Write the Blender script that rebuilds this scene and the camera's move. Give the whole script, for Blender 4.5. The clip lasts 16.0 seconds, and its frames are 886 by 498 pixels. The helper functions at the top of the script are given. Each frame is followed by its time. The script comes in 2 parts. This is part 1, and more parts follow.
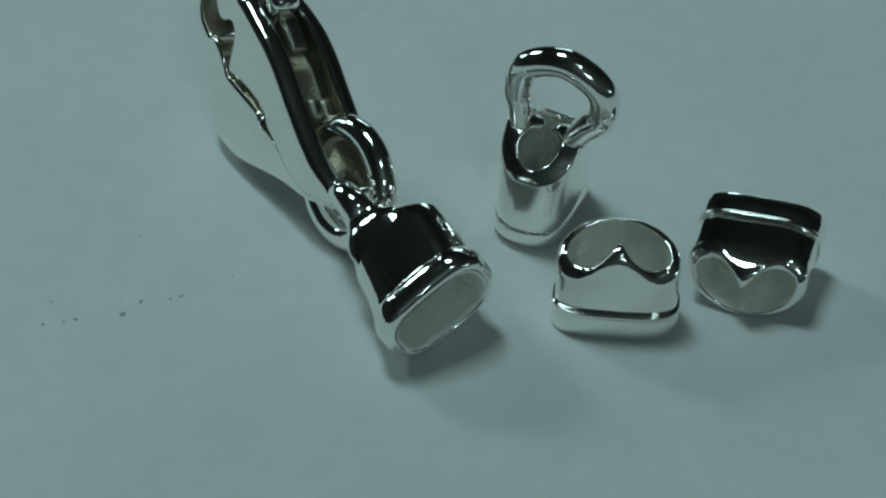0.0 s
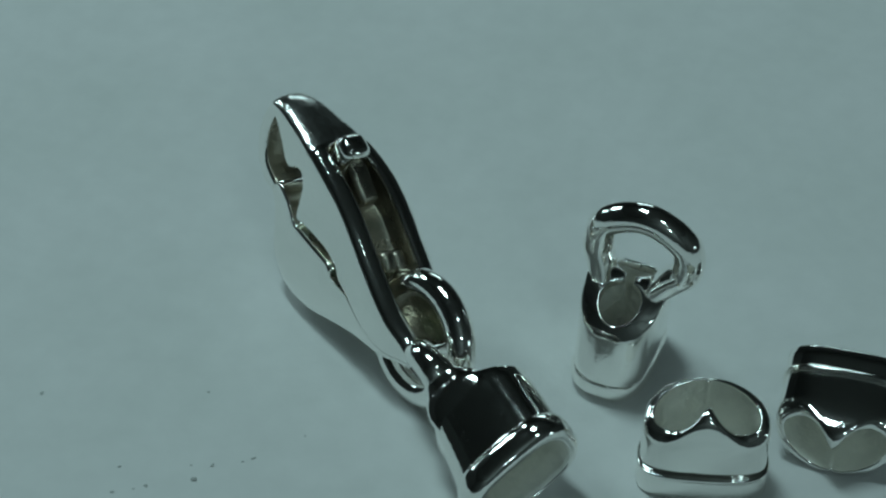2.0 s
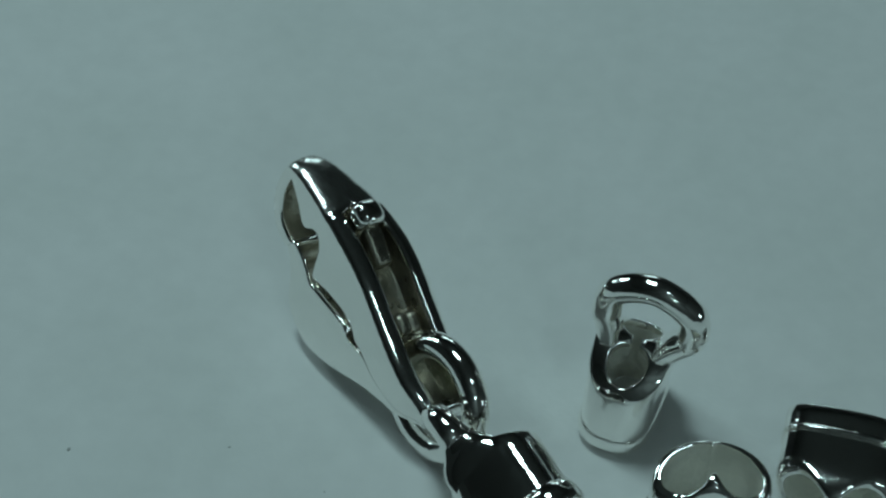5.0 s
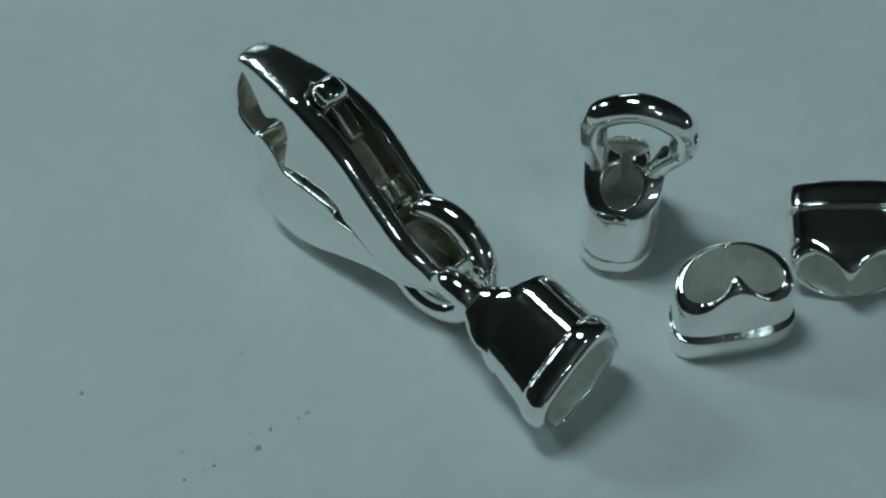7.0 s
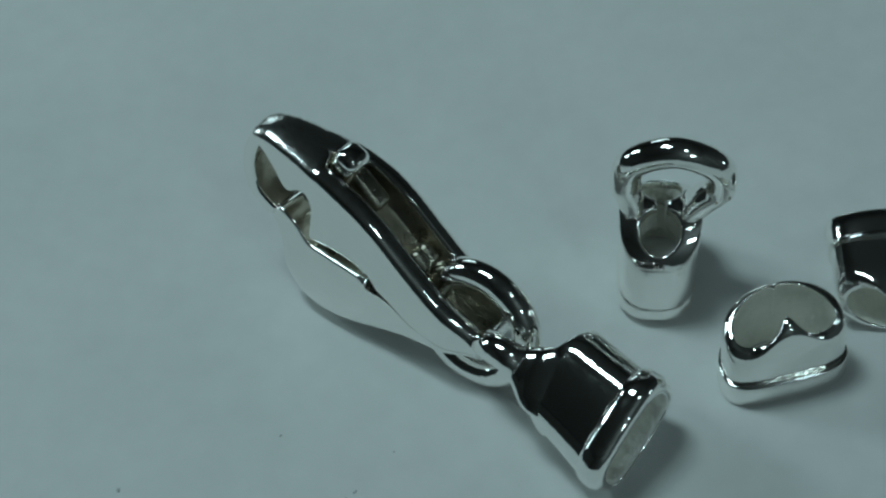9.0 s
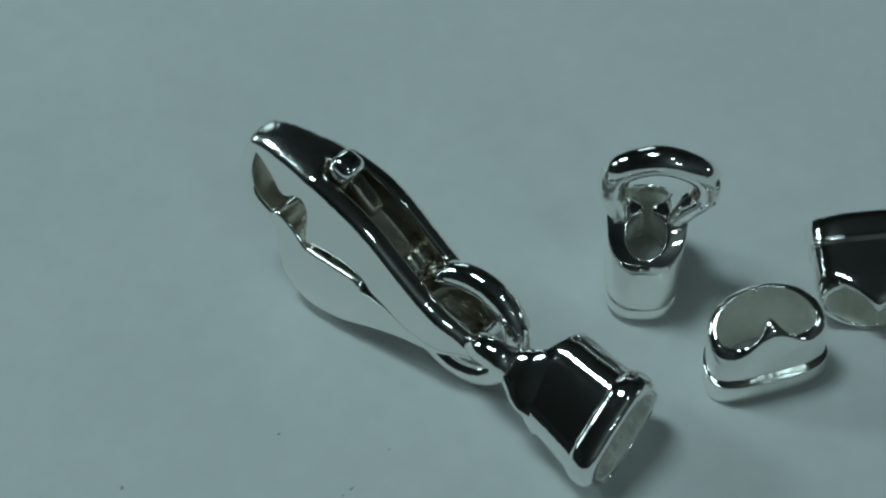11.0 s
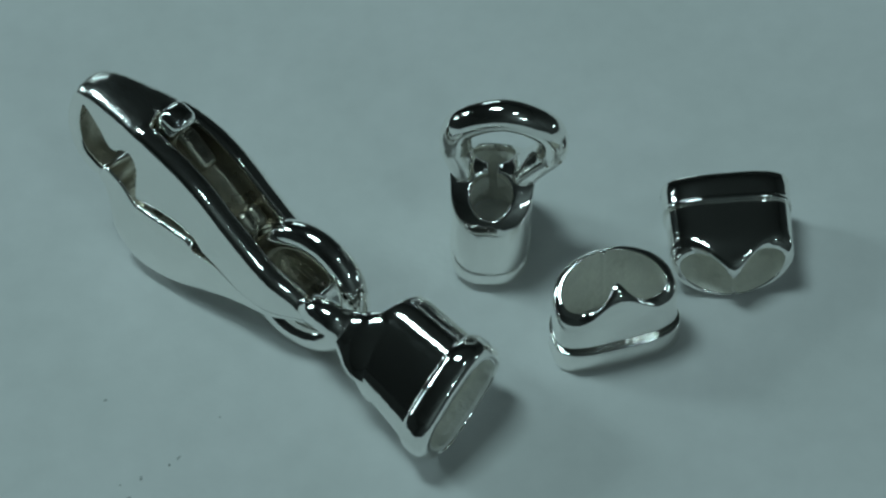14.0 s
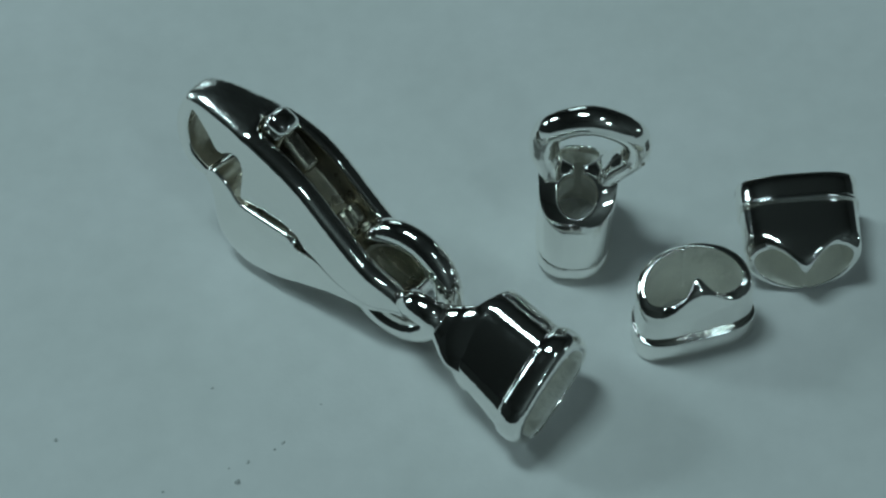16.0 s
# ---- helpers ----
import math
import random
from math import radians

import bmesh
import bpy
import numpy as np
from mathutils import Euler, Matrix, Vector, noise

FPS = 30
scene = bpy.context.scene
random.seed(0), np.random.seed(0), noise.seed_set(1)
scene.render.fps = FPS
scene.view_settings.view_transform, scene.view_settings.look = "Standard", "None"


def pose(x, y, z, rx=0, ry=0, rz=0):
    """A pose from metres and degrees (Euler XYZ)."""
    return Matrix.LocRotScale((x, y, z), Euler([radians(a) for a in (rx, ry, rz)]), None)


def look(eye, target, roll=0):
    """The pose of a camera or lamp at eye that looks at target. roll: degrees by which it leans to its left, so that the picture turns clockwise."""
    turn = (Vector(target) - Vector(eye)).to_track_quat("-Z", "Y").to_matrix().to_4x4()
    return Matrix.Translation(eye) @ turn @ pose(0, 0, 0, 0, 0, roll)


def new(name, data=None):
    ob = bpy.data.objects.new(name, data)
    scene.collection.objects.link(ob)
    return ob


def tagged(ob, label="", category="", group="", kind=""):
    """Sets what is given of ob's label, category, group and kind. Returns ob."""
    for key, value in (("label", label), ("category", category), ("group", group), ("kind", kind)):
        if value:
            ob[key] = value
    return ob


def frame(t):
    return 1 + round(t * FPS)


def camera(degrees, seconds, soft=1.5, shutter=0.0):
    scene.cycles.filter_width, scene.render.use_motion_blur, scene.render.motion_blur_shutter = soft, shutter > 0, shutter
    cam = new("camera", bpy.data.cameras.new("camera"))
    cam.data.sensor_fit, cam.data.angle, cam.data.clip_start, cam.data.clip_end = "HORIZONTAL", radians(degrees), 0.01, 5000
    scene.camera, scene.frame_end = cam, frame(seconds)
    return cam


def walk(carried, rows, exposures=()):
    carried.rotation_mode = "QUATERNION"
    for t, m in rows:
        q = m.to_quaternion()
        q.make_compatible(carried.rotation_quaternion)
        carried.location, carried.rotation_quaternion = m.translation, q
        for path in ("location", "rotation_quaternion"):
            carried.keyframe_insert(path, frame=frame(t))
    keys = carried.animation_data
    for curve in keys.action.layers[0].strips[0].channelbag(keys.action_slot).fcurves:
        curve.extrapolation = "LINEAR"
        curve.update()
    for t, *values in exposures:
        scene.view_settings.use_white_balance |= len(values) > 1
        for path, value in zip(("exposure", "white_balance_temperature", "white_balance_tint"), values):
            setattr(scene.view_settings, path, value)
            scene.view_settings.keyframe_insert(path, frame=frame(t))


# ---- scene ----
import functools

# lengths below are in centimetres; CM turns them into metres
CM = 0.01
PATH = [
    (0, (4.734, -13.300, 13.242), (0.455, -1.065, 0.752), 0.24),
    (0.5, (4.770, -13.428, 13.022), (0.462, -1.047, 0.687), 0.42),
    (1, (4.263, -12.958, 13.603), (0.083, -0.748, 1.055), 0.19),
    (1.5, (3.889, -12.394, 13.972), (-0.251, -0.333, 1.269), -0.03),
    (2, (3.511, -12.255, 13.894), (-0.536, -0.086, 1.263), 0.25),
    (2.5, (3.354, -11.991, 14.300), (-0.712, 0.019, 1.525), -0.06),
    (3, (3.458, -11.906, 14.327), (-0.822, 0.096, 1.613), -0.54),
    (5.5, (2.131, -11.650, 16.042), (-0.585, -0.623, 2.077), 2.71),
    (6, (1.571, -11.476, 16.329), (-0.412, -1.014, 1.817), 1.12),
    (6.5, (1.097, -11.030, 16.331), (-0.595, -0.842, 1.588), -1.27),
    (7, (1.077, -11.014, 15.866), (-0.517, -0.730, 1.180), -5.10),
    (7.5, (0.774, -10.773, 15.776), (-0.692, -0.592, 1.005), -7.29),
    (8, (0.743, -10.507, 15.666), (-0.584, -0.316, 0.889), -7.95),
    (8.5, (0.575, -10.360, 15.919), (-0.658, -0.074, 1.199), -7.97),
    (8.7, (0.459, -10.367, 15.639), (-0.762, 0.018, 0.987), -7.88),
    (10.8, (0.153, -10.111, 16.383), (-0.697, -0.207, 1.378), -6.64),
    (11, (0.175, -10.254, 16.407), (-0.759, -0.266, 1.461), -6.97),
    (11.5, (0.185, -9.948, 15.893), (-0.733, 0.134, 1.010), -6.68),
    (12, (0.452, -9.985, 15.741), (-0.550, 0.091, 0.860), -6.98),
    (12.5, (0.981, -10.375, 15.834), (-0.185, -0.207, 1.027), -7.74),
    (13, (1.407, -10.386, 15.937), (0.315, -0.240, 1.110), -7.33),
    (13.5, (1.181, -10.248, 15.467), (0.466, -0.099, 0.618), -5.40),
    (14, (1.133, -10.127, 15.419), (0.445, -0.063, 0.511), -5.21),
    (14.5, (0.705, -10.132, 15.452), (0.178, -0.169, 0.470), -4.44),
    (15, (0.209, -9.871, 15.715), (-0.311, -0.162, 0.567), -4.56),
    (15.5, (0.187, -10.321, 16.301), (-0.535, -0.549, 1.202), -5.62),
    (16, (0.454, -10.594, 16.438), (-0.231, -0.676, 1.433), -5.29),
]
cam = camera(21.50, 16.0, soft=2.3)
walk(cam, [(t, look(Vector(eye) * CM, Vector(target) * CM, roll)) for t, eye, target, roll in PATH],
     [(t, stops, 6500, tint) for t, stops, tint in
      ((0, 0.01, 9), (1, 0.05, 9), (2.5, 0.07, 10), (5.5, -0.02, 10), (6.5, -0.01, 12), (8.5, 0.05, 14), (11, 0.04, 13.5), (12.5, 0.03, 12), (13.5, 0.03, 11), (15.5, 0.12, 13.5), (16, 0.11, 13.5))])

# ---- light ----
world = bpy.data.worlds.new("room_air")
world.use_nodes = True
scene.world = world
world.node_tree.nodes["Background"].inputs[0].default_value = (0.75, 0.9, 1.0, 1)
world.node_tree.nodes["Background"].inputs[1].default_value = 0.02


def lamp(name, eye, target, sx, sy, watts, color):
    d = bpy.data.lights.new(name, "AREA")
    d.shape, d.size, d.size_y, d.energy, d.color = "RECTANGLE", sx * CM, sy * CM, watts, color
    ob = new(name, d)
    ob.matrix_world = look(Vector(eye) * CM, Vector(target) * CM)
    return ob


COOL = (0.68, 1.0, 1.02)
lamp("lamp_overhead", (-15, 9, 61), (0, 0, 0), 9, 18, 0.95, COOL)
lamp("lamp_back", (-56, 24, 41), (0, 0, 0), 11, 10, 0.55, COOL)
lamp("lamp_front", (23, -22, 58), (0, 0, 0), 6, 5, 0.10, COOL)
lamp("lamp_side", (60, -6, 14), (0, 0, 0), 8, 4, 0.05, COOL)
lamp("lamp_low", (-54, 15, 22), (0, 0, 0), 9, 7, 0.08, COOL)
lamp("lamp_far", (-40, 185, 62), (0, 0, 0), 60, 26, 1.2, COOL)
# an added fill without a known source, which lights walls and ceiling faintly
bulb = bpy.data.lights.new("room_fill", "POINT")
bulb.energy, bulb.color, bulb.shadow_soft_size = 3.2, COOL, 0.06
new("room_fill", bulb).location = (0.9, -1.4, 1.2)


# ---- materials ----
def material(name):
    m = bpy.data.materials.new(name)
    m.use_nodes = True
    nt = m.node_tree
    return m, nt, nt.nodes["Principled BSDF"]


def add_bump(nt, bsdf, scale, strength, distance, detail=4.0, stretch=None):
    tex = nt.nodes.new("ShaderNodeTexNoise")
    tex.inputs["Scale"].default_value, tex.inputs["Detail"].default_value = scale, detail
    co = nt.nodes.new("ShaderNodeTexCoord")
    if stretch:
        mp = nt.nodes.new("ShaderNodeMapping")
        mp.inputs["Scale"].default_value = stretch
        nt.links.new(co.outputs["Object"], mp.inputs["Vector"])
        nt.links.new(mp.outputs["Vector"], tex.inputs["Vector"])
    else:
        nt.links.new(co.outputs["Object"], tex.inputs["Vector"])
    b = nt.nodes.new("ShaderNodeBump")
    b.inputs["Strength"].default_value, b.inputs["Distance"].default_value = strength, distance
    nt.links.new(tex.outputs["Fac"], b.inputs["Height"])
    nt.links.new(b.outputs["Normal"], bsdf.inputs["Normal"])
    return tex


def metal(name, color, rough, spread, bump_scale, bump, dist, mottle=0.0):
    m, nt, b = material(name)
    b.inputs["Metallic"].default_value = 1.0
    b.inputs["Base Color"].default_value = (*color, 1)
    tex = add_bump(nt, b, bump_scale, bump, dist)
    if mottle:
        stain = nt.nodes.new("ShaderNodeTexNoise")
        stain.inputs["Scale"].default_value, stain.inputs["Detail"].default_value = 420.0, 6.0
        nt.links.new(nt.nodes["Texture Coordinate"].outputs["Object"], stain.inputs["Vector"])
        ramp = nt.nodes.new("ShaderNodeValToRGB")
        ramp.color_ramp.elements[0].position, ramp.color_ramp.elements[1].position = 0.35, 0.65
        ramp.color_ramp.elements[0].color = (*[c * (1 - mottle) for c in color], 1)
        ramp.color_ramp.elements[1].color = (*color, 1)
        nt.links.new(stain.outputs["Fac"], ramp.inputs["Fac"])
        nt.links.new(ramp.outputs["Color"], b.inputs["Base Color"])
    coarse = b.inputs["Normal"].links[0].from_node
    fine = nt.nodes.new("ShaderNodeTexNoise")
    fine.inputs["Scale"].default_value, fine.inputs["Detail"].default_value = bump_scale * 7, 3.0
    nt.links.new(nt.nodes["Texture Coordinate"].outputs["Object"], fine.inputs["Vector"])
    pits = nt.nodes.new("ShaderNodeBump")
    pits.inputs["Strength"].default_value, pits.inputs["Distance"].default_value = bump, dist * 0.35
    nt.links.new(fine.outputs["Fac"], pits.inputs["Height"])
    nt.links.new(coarse.outputs["Normal"], pits.inputs["Normal"])
    nt.links.new(pits.outputs["Normal"], b.inputs["Normal"])
    mr = nt.nodes.new("ShaderNodeMapRange")
    mr.inputs["To Min"].default_value, mr.inputs["To Max"].default_value = max(rough - spread, 0.0), rough + spread
    nt.links.new(tex.outputs["Fac"], mr.inputs["Value"])
    nt.links.new(mr.outputs["Result"], b.inputs["Roughness"])
    return m


# olive tarnish, with the shade of the slot's depth put into its colour
TARNISH = metal("shaded_tarnished_silver", (0.58, 0.54, 0.45), 0.30, 0.10, 500.0, 0.6, 0.0003, 0.28)
SILVER = metal("polished_silver", (0.95, 0.94, 0.91), 0.065, 0.035, 300.0, 0.26, 0.00018)
# the hook is worn to a satin gloss along its outer edge
SATIN = metal("satin_silver", (0.93, 0.92, 0.89), 0.20, 0.08, 380.0, 0.6, 0.00022)
CAST = metal("unpolished_silver", (0.985, 0.97, 0.90), 0.34, 0.12, 210.0, 0.7, 0.0006, 0.10)
# the unpolished insides keep the chalky white of pickled silver
CAST.node_tree.nodes["Principled BSDF"].inputs["Metallic"].default_value = 0.30


def paper_material():
    m, nt, b = material("white_paper")
    b.inputs["Roughness"].default_value = 0.75
    co = nt.nodes.new("ShaderNodeTexCoord")
    big = nt.nodes.new("ShaderNodeTexNoise")
    big.inputs["Scale"].default_value, big.inputs["Detail"].default_value = 55.0, 6.0
    ramp = nt.nodes.new("ShaderNodeValToRGB")
    ramp.color_ramp.elements[0].position, ramp.color_ramp.elements[1].position = 0.3, 0.7
    ramp.color_ramp.elements[0].color, ramp.color_ramp.elements[1].color = (0.74, 0.75, 0.74, 1), (0.80, 0.80, 0.80, 1)
    nt.links.new(co.outputs["Object"], big.inputs["Vector"])
    nt.links.new(big.outputs["Fac"], ramp.inputs["Fac"])
    small = nt.nodes.new("ShaderNodeTexNoise")
    small.inputs["Scale"].default_value, small.inputs["Detail"].default_value = 420.0, 4.0
    nt.links.new(co.outputs["Object"], small.inputs["Vector"])
    tone = nt.nodes.new("ShaderNodeMapRange")
    tone.inputs["From Min"].default_value, tone.inputs["From Max"].default_value = 0.3, 0.7
    tone.inputs["To Min"].default_value, tone.inputs["To Max"].default_value = 0.97, 1.02
    nt.links.new(small.outputs["Fac"], tone.inputs["Value"])
    mix = nt.nodes.new("ShaderNodeMix")
    mix.data_type, mix.blend_type = "RGBA", "MULTIPLY"
    mix.inputs[0].default_value = 1.0
    nt.links.new(ramp.outputs["Color"], mix.inputs[6])
    nt.links.new(tone.outputs["Result"], mix.inputs[7])
    nt.links.new(mix.outputs[2], b.inputs["Base Color"])
    add_bump(nt, b, 1800.0, 0.15, 0.0001)
    return m


def plain(name, color, rough):
    m, nt, b = material(name)
    tex = add_bump(nt, b, 60.0, 0.2, 0.001)
    ramp = nt.nodes.new("ShaderNodeValToRGB")
    ramp.color_ramp.elements[0].color = (*[c * 0.8 for c in color], 1)
    ramp.color_ramp.elements[1].color = (*[c * 1.15 for c in color], 1)
    nt.links.new(tex.outputs["Fac"], ramp.inputs["Fac"])
    nt.links.new(ramp.outputs["Color"], b.inputs["Base Color"])
    b.inputs["Roughness"].default_value = rough
    return m


PAPER = paper_material()
DESK = plain("dark_desk_laminate", (0.06, 0.05, 0.045), 0.5)
WALL = plain("dim_wall_paint", (0.35, 0.35, 0.34), 0.8)
DUST = plain("grey_dust", (0.54, 0.55, 0.54), 0.9)


# ---- mesh helpers ----
def part(name, bm, material, parent=None, label="", smooth=True, materials=()):
    for v in bm.verts:
        v.co *= CM
    bmesh.ops.recalc_face_normals(bm, faces=bm.faces[:])
    me = bpy.data.meshes.new(name)
    bm.to_mesh(me)
    bm.free()
    for m in (material, *materials):
        me.materials.append(m)
    if smooth:
        me.polygons.foreach_set("use_smooth", [True] * len(me.polygons))
    ob = new(name, me)
    if parent:
        ob.parent = parent
    if label:
        tagged(ob, label)
    return ob


def catmull(points, per, closed=False):
    """A smooth curve through the points, per steps to a span."""
    p = [Vector(q) for q in points]
    if closed:
        p = [p[-1], *p, p[0], p[1]]
    else:
        p = [2 * p[0] - p[1], *p, 2 * p[-1] - p[-2]]
    out = []
    for i in range(1, len(p) - 2):
        a, b, c, d = p[i - 1:i + 3]
        for k in range(per):
            t = k / per
            out.append(0.5 * ((2 * b) + (c - a) * t + (2 * a - 5 * b + 4 * c - d) * t * t + (3 * b - a - 3 * c + d) * t ** 3))
    if not closed:
        out.append(p[-2])
    return out


def loft(bm, loops, ring=False, caps=False, slots=None, columns=None):
    """Quads between closed loops of equal length."""
    rows = [[bm.verts.new(q) for q in loop] for loop in loops]
    n = len(rows[0])
    spans = len(rows) if ring else len(rows) - 1
    for i in range(spans):
        a, b = rows[i], rows[(i + 1) % len(rows)]
        for j in range(n):
            f = bm.faces.new((a[j], a[(j + 1) % n], b[(j + 1) % n], b[j]))
            if columns:
                f.material_index = 1 if columns[j] == 1 or columns[j] == 2 and slots[i] == 1 else 2 if columns[j] > 1 and slots[i] == 2 else 0
            elif slots:
                f.material_index = slots[i]
    if caps:
        bm.faces.new(rows[0][::-1])
        bm.faces.new(rows[-1])


def tube(bm, path, radii, sides=28, closed=False):
    """A round bar along a path, its radius given by the share of the way."""
    loops, n = [], len(path)
    up = None
    for i, q in enumerate(path):
        a = path[(i - 1) % n] if closed or i > 0 else q
        b = path[(i + 1) % n] if closed or i < n - 1 else q
        d = (b - a).normalized()
        if up is None:
            up = d.orthogonal().normalized()
        up = (up - d * up.dot(d)).normalized()
        side = d.cross(up)
        r = radii(i / (n - 1)) if callable(radii) else radii
        loops.append([q + (up * math.cos(t) + side * math.sin(t)) * r for t in (2 * math.pi * k / sides for k in range(sides))])
    loft(bm, loops, ring=closed, caps=not closed)


def frame_of(origin, x, y):
    """A pose with the given x axis, y axis as near as may be, at an origin in centimetres."""
    x = Vector(x).normalized()
    z = x.cross(Vector(y)).normalized()
    m = Matrix((x, z.cross(x), z)).transposed().to_4x4()
    return Matrix.Translation(Vector(origin) * CM) @ m


# ---- room ----
def box(name, lo, hi, mat):
    bm = bmesh.new()
    bmesh.ops.create_cube(bm, size=1.0)
    for v in bm.verts:
        v.co = Vector([lo[k] + (v.co[k] + 0.5) * (hi[k] - lo[k]) for k in range(3)])
    return tagged(part(name, bm, mat, smooth=False), kind="structure")


tagged(box("desk_top", (-70, -50, -3.02), (70, 50, -0.02), DESK), "dark laminate desk top under the paper", "desk")
tagged(box("floor", (-200, -200, -80), (200, 200, -75), WALL), "dim floor of the room", "floor")
tagged(box("ceiling", (-200, -200, 175), (200, 200, 180), WALL), "dim ceiling of the room", "ceiling")
for label, lo, hi in (("wall_north", (-200, 200, -75), (200, 205, 175)), ("wall_south", (-200, -205, -75), (200, -200, 175)),
                      ("wall_east", (200, -200, -75), (205, 200, 175)), ("wall_west", (-205, -200, -75), (-200, 200, 175))):
    tagged(box(label, lo, hi, WALL), "dim plain wall of the room", "wall")

bm = bmesh.new()
bmesh.ops.create_grid(bm, x_segments=120, y_segments=90, size=1.0)
for v in bm.verts:
    x, y = v.co.x * 24, v.co.y * 17
    v.co = (x, y, 0.0)
sheet = part("paper_sheet", bm, PAPER)
tagged(sheet, "smooth white sheet of paper with faint smudges", "paper", kind="structure")


# ---- beads and end caps ----
STEPS = 192
HALF_W, BACK_D = 0.494, 0.37


def angles():
    return [2 * math.pi * k / STEPS for k in range(STEPS)]


def smooth(k):
    k = min(max(k, 0.0), 1.0)
    return k * k * (3 - 2 * k)


@functools.lru_cache(None)
def lean(z):
    """How far a bead's front leans back at a height: slanted foot, plumb wall, tongue curling inward."""
    n = 40
    heights = [z * (k + 0.5) / n for k in range(n)]
    return sum(0.13 - 0.10 * smooth((h - 0.20) / 0.06) + 0.18 * smooth((h - 0.52) / 0.12) + 0.10 * smooth((h - 0.62) / 0.2) for h in heights) * z / n


def outer(t, grow=0.0, z=0.0):
    """The outside of a bead at a height, flat in front and round at the back; the front curls inward to the lip."""
    c, s = math.cos(t), math.sin(t)
    wide = HALF_W * (1.0 - 0.05 * z)
    if s > 0:
        e, depth = 2 / 2.15, BACK_D * (1.0 - 0.05 * z)
    else:
        e, depth = 2 / 3.3, 0.252 - lean(z)
    return ((wide + grow) * math.copysign(abs(c) ** e, c), (depth + grow) * math.copysign(abs(s) ** e, s))


def inner(t, nick=0.032):
    """The hole for two cords: round at the back and flatter in front."""
    half = 0.402
    c, s = math.cos(t), math.sin(t)
    if s >= 0:
        reach = 1 / math.sqrt((c / half) ** 2 + (s / 0.300) ** 2) - nick * math.exp(-((t - math.pi / 2) / 0.05) ** 2)
        return (reach * c, reach * s)
    e = 2 / 2.6
    x = half * math.copysign(abs(c) ** e, c)
    return (x, -0.125 * abs(s) ** e + 0.100 * math.exp(-(x / 0.065) ** 2))


def bead_rim(t):
    """Height of the lip: two cord saddles in front with a point between them, rising to the round back."""
    a = abs(inner(t)[0])
    if math.sin(t) >= 0 or a > 0.27:
        # share of the way from the saddle round the side to the middle of the back
        way = (math.pi / 2 + math.radians(52) - abs(t - math.pi / 2 if t < 1.5 * math.pi else t - 2.5 * math.pi)) / (math.pi / 2 + math.radians(52))
        return 0.640 + 0.145 * smooth(way)
    k = 1 - (math.sqrt(a * a + 0.0006) - 0.0245) / 0.2466
    return 0.640 + 0.20 * max(k, 0.0) ** 1.6


def bead_mesh():
    """Open tube above its foot band, with the scalloped lip."""
    loops = [[Vector((*outer(t, -0.050), 0.012)) for t in angles()], [Vector((*outer(t, -0.036), 0.10)) for t in angles()]]

    def lip(t):
        """The lip rolls over more broadly in front."""
        return 0.05 + 0.05 * smooth(-math.sin(t) / 0.6)

    def wall(t, z):
        return Vector((*outer(t, -0.003, z), z))

    for q in (0.0, 0.1, 0.2, 0.35, 0.5, 0.65, 0.8, 0.9, 1.0):
        loops.append([wall(t, 0.215 + (bead_rim(t) - lip(t) - 0.215) * q) for t in angles()])
    for k in range(1, 11):
        # the lip starts already turned inward, so that it runs on from the tongue
        a = 0.3 + k / 10 * (math.pi / 2 - 0.3)
        row = []
        for t in angles():
            low = bead_rim(t) - lip(t)
            z = low + lip(t) * (math.sin(a) - math.sin(0.3)) / (1 - math.sin(0.3))
            p = wall(t, low).lerp(Vector((*inner(t), low)), (1 - math.cos(a) / math.cos(0.3)) * 0.97)
            row.append(Vector((p.x, p.y, z)))
        loops.append(row)
    slots = [0] * (len(loops) - 1)
    for dz in (0.012, 0.04, 0.15, 0.35):
        loops.append([Vector((*inner(t, 0.032 if dz < 0.03 else 0.004), bead_rim(t) - dz)) for t in angles()])
        slots.append(0 if dz < 0.03 else 1)
    for z in (0.03, 0.012):
        loops.append([Vector((*inner(t, 0.003), z)) for t in angles()])
        slots.append(1)
    slots.append(0)
    bm = bmesh.new()
    loft(bm, loops, ring=True, slots=slots)
    return bm


def band_mesh(shape, top, plump=False):
    """The foot band, a little proud of the wall above it; a plump one is rounded like a bead of wire."""
    wire = [(-0.085, 0.0), (-0.055, 0.004), (-0.030, 0.016), (-0.012, 0.036), (0.002, 0.066), (0.008, 0.10), (0.009, 0.13), (0.004, top - 0.085),
               (-0.006, top - 0.058), (-0.020, top - 0.038), (-0.036, top - 0.030), (-0.060, top - 0.06), (-0.07, 0.05)]
    flat = [(-0.030, 0.0), (0.000, 0.008), (0.010, 0.030), (0.006, 0.12), (0.000, top - 0.052), (-0.001, top - 0.042), (0.004, top - 0.036),
               (0.008, top - 0.026), (0.009, top - 0.016), (0.006, top - 0.006), (-0.003, top), (-0.016, top - 0.004), (-0.034, top - 0.012),
               (-0.055, top - 0.06), (-0.06, 0.05), (-0.055, 0.0)]
    bm = bmesh.new()
    loft(bm, [[Vector((*shape(t, g), z)) for t in angles()] for g, z in (wire if plump else flat)], ring=True)
    return bm


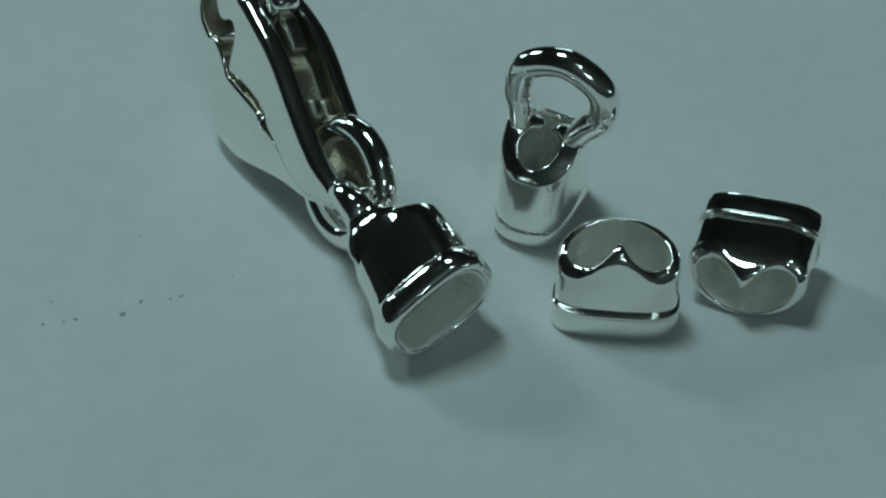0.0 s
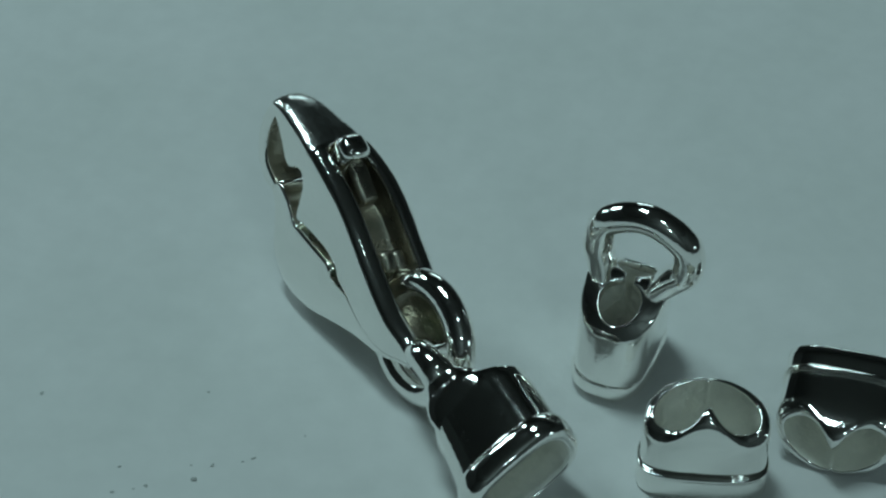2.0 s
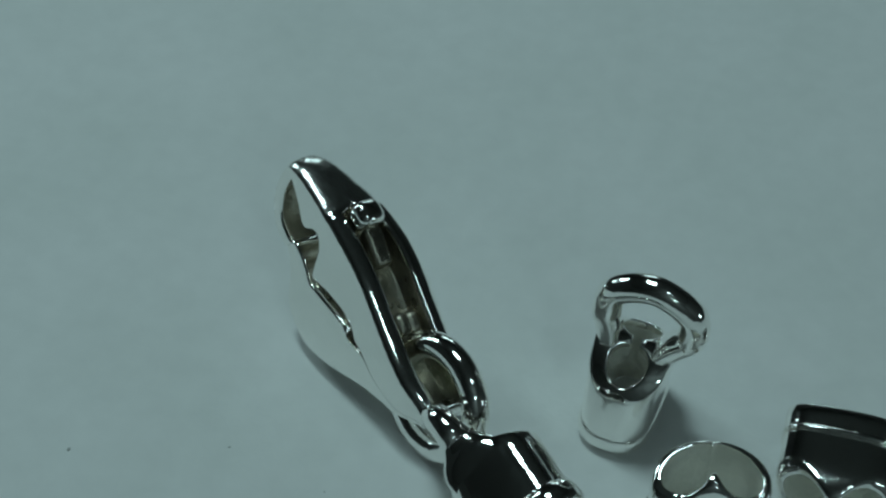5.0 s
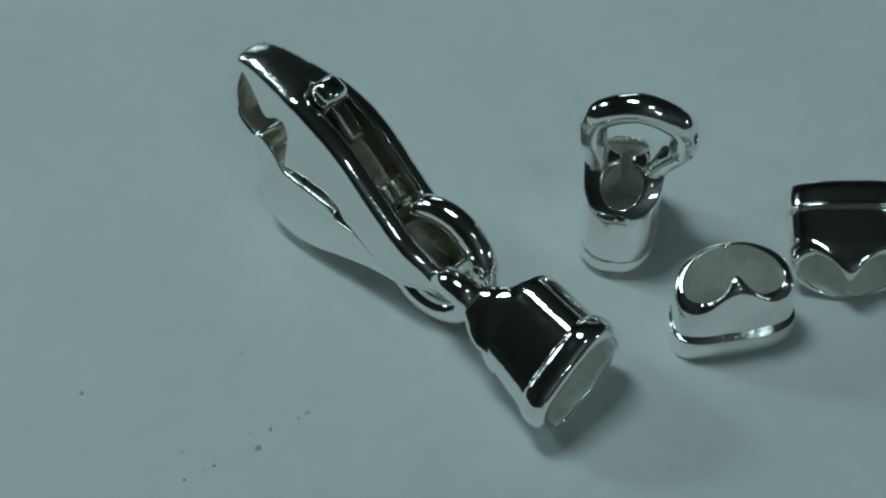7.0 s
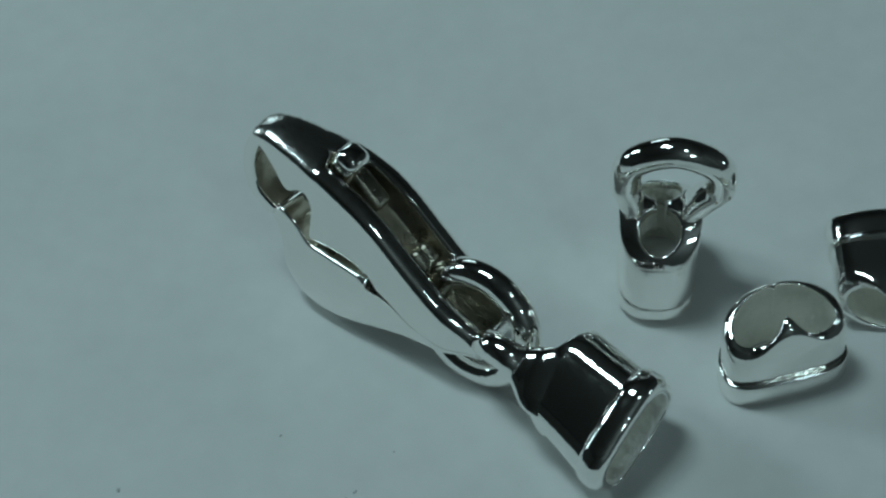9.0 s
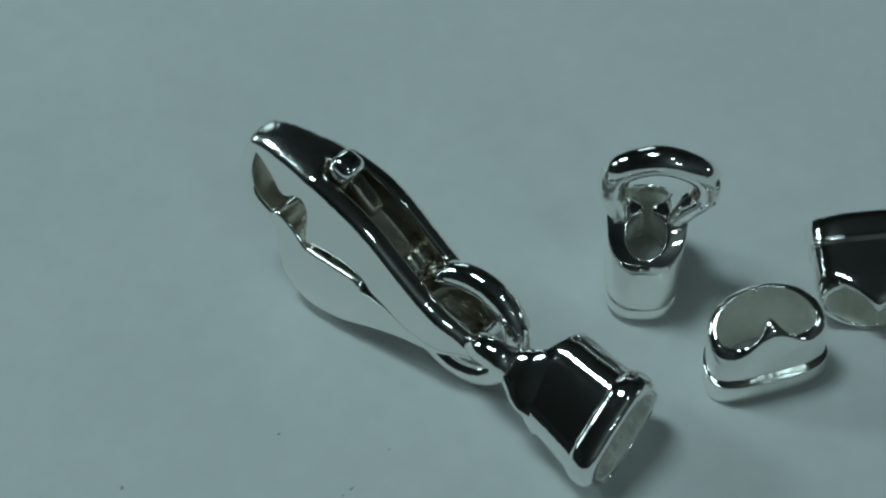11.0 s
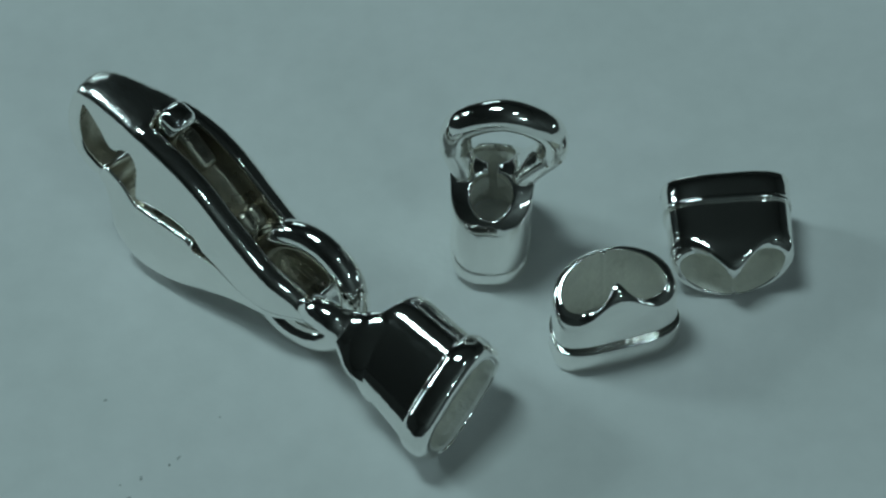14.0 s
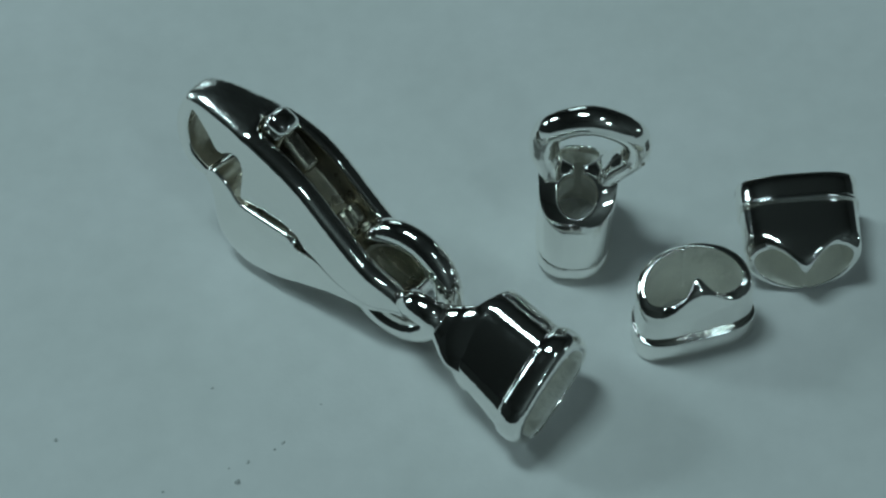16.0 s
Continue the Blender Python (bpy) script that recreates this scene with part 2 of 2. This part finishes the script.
def dimple(parent, place, size, flat):
    """A tiny dark pit in the polish."""
    bm = bmesh.new()
    bmesh.ops.create_uvsphere(bm, u_segments=12, v_segments=8, radius=1.0)
    for v in bm.verts:
        v.co = Vector(place) + Vector((v.co.x * size[0], v.co.y * size[1], v.co.z * size[2])) * (1 + 0.15 * noise.noise(v.co * 2 + Vector(place) * 9))
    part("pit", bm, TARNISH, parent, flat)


def bead(label, pose_m):
    thing = tagged(new("bead"), label, "bead", "silver sliding beads")
    part("body", bead_mesh(), SILVER, thing, materials=(CAST,))
    part("foot_band", band_mesh(outer, 0.258), SILVER, thing)
    thing.matrix_world = pose_m
    return thing


standing = bead("polished silver two-hole bead standing upright on the paper", frame_of((1.739, -0.604, 0.0), (0.971, 0.239, 0), (-0.239, 0.971, 0)))
dimple(standing, (0.035, -0.202, 0.40), (0.012, 0.003, 0.016), "tiny dark pit in the polish")
# the other bead lies on its round back, its holes facing the viewer
lying_x = Vector((-0.9985, -0.0207, -0.0481))
lying_y = Vector((0.0473, 0.0359, -0.9982))
bead("polished silver two-hole bead lying on its side", frame_of((2.655, 0.499, 0.383), lying_x, lying_y))


def cap_outer(t, grow, wide, deep):
    """A rounded oblong, walked by the length of its rim."""
    w, d = wide + grow, deep + grow
    r = 0.84 * d
    k, turn = divmod((t % (2 * math.pi)) / (math.pi / 2), 1.0)
    if k % 2:
        turn = 1 - turn
    way = turn * (d - r + r * math.pi / 2 + w - r)
    if way < d - r:
        x, y = w, way
    elif way < d - r + r * math.pi / 2:
        a = (way - d + r) / r
        x, y = w - r + r * math.cos(a), d - r + r * math.sin(a)
    else:
        x = w - r - (way - d + r - r * math.pi / 2)
        y = d + 0.012 * (1 - (x / (w - r)) ** 2)
    return (x if k in (0, 3) else -x, y if k < 2 else -y)


def cap_hole(t):
    """Two round holes joined by a narrow slit under the loop."""
    r, off, slit = 0.165, 0.205, 0.034
    t = (t + math.pi / 2) % (2 * math.pi) - math.pi / 2
    side = 1 if t < math.pi / 2 else -1
    a = (t if side > 0 else math.pi - t) * (math.pi - math.asin(slit / r)) / (math.pi / 2)
    return (side * (off + r * math.cos(a)), r * math.sin(a))


def cap_mesh(wide, deep, spread, neck, taper, height, fall, power, shift, inset):
    """A cup with an oval mouth at the foot and an arched top with two holes."""
    def crown(x):
        return height - fall * (1 + (15 if x < 0 else -7) * shift) * min(abs(x / 0.45) ** power, 1.3)

    def top(x):
        """The flat sides run up into the feet of the loop."""
        return crown(x) + neck * math.exp(-(x / 0.21) ** 2)

    loops = [[Vector((*cap_outer(t, g, wide, deep), z)) for t in angles()] for g, z in ((-0.05, 0.012), (-0.036, 0.10))]
    lip, foot = 0.065, 0.215
    for q in (0.0, 0.2, 0.4, 0.6, 0.8, 1.0):
        row = []
        for t in angles():
            x, y = cap_outer(t, -inset, wide - taper * q, deep + spread * q)
            row.append(Vector((x + shift * q, y, foot + (top(x + shift) - lip - foot) * q)))
        loops.append(row)
    for k in range(1, 11):
        a = k / 10 * math.pi / 2
        row = []
        for t in angles():
            w = Vector(cap_outer(t, -inset, wide - taper, deep + spread)) + Vector((shift, 0))
            p = w.lerp(Vector(cap_hole(t)), (1 - math.cos(a)) * 0.96)
            low = top(w.x) - lip
            row.append(Vector((p.x, p.y, low + (crown(p.x) - low) * math.sin(a))))
        loops.append(row)
    slots = [0] * (len(loops) - 1)
    # the holes narrow a little on their way down into the cup
    for dz, narrow, slot in ((0.010, 0.985, 0), (0.032, 0.950, 0), (0.060, 0.930, 0), (0.13, 0.915, 1), (0.22, 0.90, 1)):
        loops.append([Vector((cap_hole(t)[0] * narrow, cap_hole(t)[1] * narrow, crown(cap_hole(t)[0]) - dz)) for t in angles()])
        slots.append(slot)
    for z in (0.50, 0.25, 0.03):
        loops.append([Vector((*cap_outer(t, -0.125, wide, deep), z)) for t in angles()])
        slots.append(1)
    loops.append([Vector((*cap_outer(t, -0.100, wide, deep), 0.006)) for t in angles()])
    slots += [1, 0]
    bm = bmesh.new()
    loft(bm, loops, ring=True, slots=slots)
    return bm


def loop_mesh(flare, reach, foot, girth, tip, proud):
    """The hanging loop; its feet broaden, thin out and run into the flat sides of the cap."""
    def low(z):
        return 1 - smooth((z - 0.75) / 0.45)

    def thin(z):
        return 0.122 - 0.055 * low(z)

    half = [(foot - thin(z) + proud * rise, z) for z, rise in ((0.60, -1.5), (0.72, 0.2), (0.84, 1.0), (0.94, 1.0))] + [(0.285 * (0.35 + 0.65 * girth), 1.09), (0.365 * girth, 1.27), (0.31 * girth, 1.54)]
    pts = [(0, y, z) for y, z in half] + [(0, 0.0, 1.69)] + [(0, -y, z) for y, z in half[::-1]]
    # it leans a little to one side
    pts = [(x, y - tip * smooth((z - 0.9) / 0.4), z if z < 0.9 else 0.9 + (z - 0.9) * reach) for x, y, z in pts]
    path = catmull(pts, 12)
    loops = []
    for i, q in enumerate(path):
        d = (path[min(i + 1, len(path) - 1)] - path[max(i - 1, 0)]).normalized()
        side = Vector((0, -d.z, d.y))
        k = low(q.z)
        broad, e = 0.122 + flare * k ** 1.5, 2 / (2.0 + (0.4 if proud else 2.0) * k)
        loops.append([q + Vector((1, 0, 0)) * (broad * math.copysign(abs(math.cos(a)) ** e, math.cos(a)))
                      + side * (thin(q.z) * math.copysign(abs(math.sin(a)) ** e, math.sin(a))) for a in (2 * math.pi * k / 48 for k in range(48))])
    bm = bmesh.new()
    loft(bm, loops, caps=True)
    return bm


def end_cap(label, pose_m, wide, deep, spread, flare, reach, neck, taper, height, fall, power, shift, girth, tip, proud, inset):
    thing = tagged(new("end_cap"), label, "end cap", "silver end caps")
    part("cup", cap_mesh(wide, deep, spread, neck, taper, height, fall, power, shift, inset), SILVER, thing, materials=(CAST,))
    part("foot_band", band_mesh(lambda t, g: cap_outer(t, g, wide, deep), 0.262, True), SILVER, thing)
    part("loop", loop_mesh(flare, reach, deep + spread - inset - 0.002, girth, tip, proud), SILVER, thing)
    thing.matrix_world = pose_m
    return thing


bail = end_cap("polished silver end cap standing on its mouth, loop upward",
        frame_of((0.808, 0.360, 0.010), (0.08, 0.997, 0), (-0.997, 0.08, 0.05)), 0.485, 0.302, 0.020, 0.03, 0.94, 0.08, 0.045, 0.97, 0.28, 2, 0.0, 1.0, 0.075, 0.0, 0.008)
for place in ((-0.112, -0.41, 1.19), (-0.098, -0.50, 1.23)):
    dimple(bail, place, (0.012, 0.020, 0.030), "tiny dark pit in the polish")
end_cap("polished silver end cap tilted on its mouth, linked to the clasp",
        frame_of((0.584, -1.438, 0.464), (0.570, 0.704, 0.423), (0.263, 0.331, -0.906)), 0.494, 0.330, 0.010, 0.16, 0.64, 0.20, 0.03, 0.85, 0.15, 3, 0.09, 0.74, 0.045, 0.035, 0.030)


# ---- clasp ----
def ribbon(bm, outside, inside, thick, dome, groove=None, round_out=0.07, round_in=lambda s: 0.04):
    """A flat bar between two curves of one plane (u, v); its near face lies near height 0, and thick gives its depth by the share of
    the way; groove: depth of the slot along the outside rim, by the share of the way."""
    loops, cut, n = [], [], len(outside)
    for i, (o, q) in enumerate(zip(outside, inside)):
        s = i / (n - 1)
        width = (q - o).length
        d = min(groove(s), 0.8 * width) if groove else 0.0
        h = thick(s) / 2
        ro, ri = min(round_out, width * 0.45), min(round_in(s), width * 0.4)
        slot = 0.50 * h * (1.0 if s < 0.3 else min(max(d / 0.20, 0.02), 1.0)) if groove else 0.50 * h
        e = 0.02 * min(d / 0.08, 1.0)
        cut.append(1 if d > 0.03 else 2 if 0.4 < s < 0.72 else 0)
        sec = [(d, 0.0), (d, slot * 0.90), (e + d * 0.9, slot), (e + d * 0.08, slot), (0.2 * e, slot * 1.05)]
        for k in range(8):
            a = max(k / 7, 0.02) * math.pi / 2
            c, n_s = max(math.cos(a), 0.0) ** 0.85, math.sin(a) ** 0.85
            sec.append((ro * (1 - c), slot * 1.10 + (h - slot * 1.10) * n_s))
        for k in range(1, 9):
            sec.append((ro + (width - ro - ri) * k / 8, h))
        for k in range(1, 6):
            a = k / 5 * math.pi / 2
            sec.append((width - ri + ri * math.sin(a), h - ri * (1 - math.cos(a))))
        full = sec + [(w, -y) for w, y in sec[::-1]][:-1]
        way = (q - o).normalized()
        loop = []
        for w, y in full:
            base = o + way * w
            loop.append(Vector((base.x, base.y, y * (1.0 + dome(base.x, base.y) / h) + h + 0.05 * smooth((-0.12 - base.x) / 0.3))))
        loops.append(loop)
    n = len(full)
    # the unpolished slot and inner rim take shaded tarnish, the hook's outer edge satin
    loft(bm, loops, caps=True, slots=cut if groove else None, columns=[2 if j < 3 or j >= n - 3 else 3 if j < 11 or j >= n - 11 else 1 if 23 <= j < n - 23 else 0 for j in range(n)] if groove else None)


def swell(u, v):
    return 0.018 * math.exp(-((u - 0.9) / 0.7) ** 2 - ((v - 0.2) / 0.5) ** 2)


def curve(points, per=6):
    return [Vector((q[0], q[1])) for q in catmull([(*p, 0) for p in points], per)]


THICK = 0.64
rim_out = curve([(-0.46, 0.27), (-0.32, 0.37), (-0.05, 0.495), (0.245, 0.685), (0.535, 0.885), (0.745, 0.995), (0.92, 1.065), (1.10, 1.13), (1.20, 1.165), (1.30, 1.20),
                 (1.42, 1.23), (1.57, 1.265), (1.70, 1.27), (1.80, 1.225), (1.89, 1.02), (1.905, 0.80), (1.84, 0.60), (1.70, 0.46), (1.56, 0.45)])
rim_in = curve([(-0.47, 0.19), (-0.18, 0.12), (0.13, 0.16), (0.38, 0.29), (0.575, 0.365), (0.72, 0.396), (0.92, 0.408), (1.15, 0.425), (1.15, 0.70), (1.205, 0.85),
                (1.30, 0.865), (1.42, 0.81), (1.54, 0.96), (1.69, 1.10), (1.745, 0.95), (1.74, 0.82), (1.69, 0.68), (1.60, 0.61), (1.52, 0.575)])
low_in = curve([(1.51, 0.575), (1.45, 0.60), (1.30, 0.52), (1.18, 0.41), (1.08, 0.392), (0.90, 0.382), (0.70, 0.370), (0.60, 0.350), (0.575, 0.285), (0.36, 0.262), (0.13, 0.16), (-0.18, 0.12), (-0.47, 0.19)])
low_out = curve([(1.56, 0.44), (1.51, 0.36), (1.47, 0.22), (1.43, 0.02), (1.36, -0.11), (1.16, -0.245), (0.92, -0.255), (0.70, -0.21), (0.52, -0.15), (0.35, -0.095), (0.10, -0.02), (-0.18, 0.055), (-0.47, 0.15)])


def body_thick(s):
    return THICK - 0.14 * smooth((s - 0.28) / 0.28) - 0.16 * smooth((s - 0.48) / 0.24) - 0.12 * smooth((0.11 - s) / 0.11)


def slot_depth(s):
    k = smooth((0.455 - s) / 0.07)
    return (0.30 + 0.16 * smooth((0.15 - s) / 0.07)) * k * smooth((s - 0.008) / 0.03)


def rounded_box(sx, sy, sz, r):
    bm = bmesh.new()
    bmesh.ops.create_cube(bm, size=1.0)
    for v in bm.verts:
        v.co = Vector((v.co.x * sx, v.co.y * sy, v.co.z * sz))
    bmesh.ops.bevel(bm, geom=bm.edges[:], offset=r, segments=5, profile=0.5, affect="EDGES")
    return bm


def settle(bm, m):
    """Flattens the underside where it bears on the paper."""
    turn, base = m.to_3x3(), m.translation.z / CM
    up = turn.transposed() @ Vector((0, 0, 1))
    for v in bm.verts:
        h = base + (turn @ v.co).z
        if h < 0.004:
            v.co += up * (0.004 - h)


# the clasp stands nearly plumb: u runs level from its foot to its hook, v up, and its near face looks at the viewer
U, V = Vector((-0.8, 0.6, 0.0)), Vector((0.144, 0.192, 0.971))
clasp_pose = frame_of((-1.045, -0.498, 0.377), U, V)
clasp = tagged(new("lobster_clasp"), "polished silver lobster clasp standing on its edge", "clasp")
bm = bmesh.new()
ribbon(bm, rim_out, rim_in, body_thick, swell, slot_depth, 0.09, lambda s: 0.003 + 0.032 * smooth((s - 0.24) / 0.05) + 0.09 * smooth((s - 0.19) / 0.04) * (1 - smooth((s - 0.37) / 0.03)))
settle(bm, clasp_pose)
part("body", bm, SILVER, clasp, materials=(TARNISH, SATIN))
bm = bmesh.new()
ribbon(bm, low_out, low_in, lambda s: THICK * (0.55 + 0.25 * min(s / 0.35, 1.0)) - 0.08 * smooth((s - 0.88) / 0.12), swell, None, 0.12,
       lambda s: 0.003 + 0.020 * smooth((0.59 - s) / 0.03) + 0.05 * math.exp(-((s - 0.57) / 0.025) ** 2))
settle(bm, clasp_pose)
part("trigger", bm, SILVER, clasp)
lever = part("lever_tip", rounded_box(0.23, 0.36, 0.25, 0.08), SILVER, clasp)
lever.matrix_local = pose(1.05 * CM, 1.10 * CM, 0.30 * CM, 0, 0, 20)
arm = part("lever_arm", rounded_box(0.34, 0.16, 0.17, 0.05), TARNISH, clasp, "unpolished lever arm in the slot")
arm.matrix_local = pose(0.86 * CM, 0.93 * CM, 0.33 * CM, 0, 0, 35)
# made-up lumps where the curved end of the slot catches the light
for u, v, w in ((0.27, 0.60, 0.25), (0.31, 0.54, 0.40)):
    knuckle = part("lit_corner_lump", rounded_box(0.20, 0.14, 0.13, 0.06), TARNISH, clasp, "dull lump put in for the lit corner at the slot end")
    knuckle.matrix_local = pose(u * CM, v * CM, w * CM, 0, 0, 35)
clasp.matrix_world = clasp_pose

# the jump ring through the foot of the clasp, from which the end cap hangs
ring = tagged(new("jump_ring"), "thick polished silver jump ring through the foot of the clasp", "jump ring")
bm = bmesh.new()
tube(bm, [Vector((0.455 * math.cos(a), 0.455 * math.sin(a), 0.0)) for a in (2 * math.pi * k / 96 for k in range(96))], 0.116, 32, closed=True)
part("band", bm, SILVER, ring)
ring.matrix_world = frame_of((-0.602, -0.370, 0.520), (0.414, -0.251, 0.088), (-0.024, 0.19, 0.409))

# ---- dust on the paper ----
for x, y, r, long, turn in ((-1.953, -1.886, 0.020, 1.0, 0), (-2.281, -2.061, 0.012, 1.3, 40), (-1.667, -1.600, 0.009, 1.2, 0), (-1.876, -1.710, 0.011, 1.5, 60),
                            (-2.196, -1.015, 0.010, 1.2, 20), (-2.55, -1.95, 0.009, 1.4, 40), (-2.50, -2.20, 0.010, 1.5, 45), (-3.45, -1.45, 0.012, 1.6, 80),
                            (-1.60, -1.545, 0.008, 2.6, 40), (-2.03, -1.76, 0.007, 1.8, 30), (-1.30, -1.20, 0.007, 1.3, 10), (-2.36, -2.12, 0.006, 2.2, 40)):
    bm = bmesh.new()
    bmesh.ops.create_icosphere(bm, subdivisions=3, radius=r)
    for v in bm.verts:
        v.co *= 1 + 0.7 * noise.noise(v.co * 90 + Vector((x, y, 0)))
        v.co.x *= long
        v.co.z = max(v.co.z * 0.45 + r * 0.3, 0.001)
    size = "dark speck" if r > 0.015 else "faint grey crumb" if long < 2 else "faint grey fibre"
    ob = tagged(part("dust_speck", bm, DUST), "tiny " + size + " of dust on the paper", "dust", "dust specks on the paper")
    ob.matrix_world = pose(x * CM, y * CM, 0, 0, 0, turn)
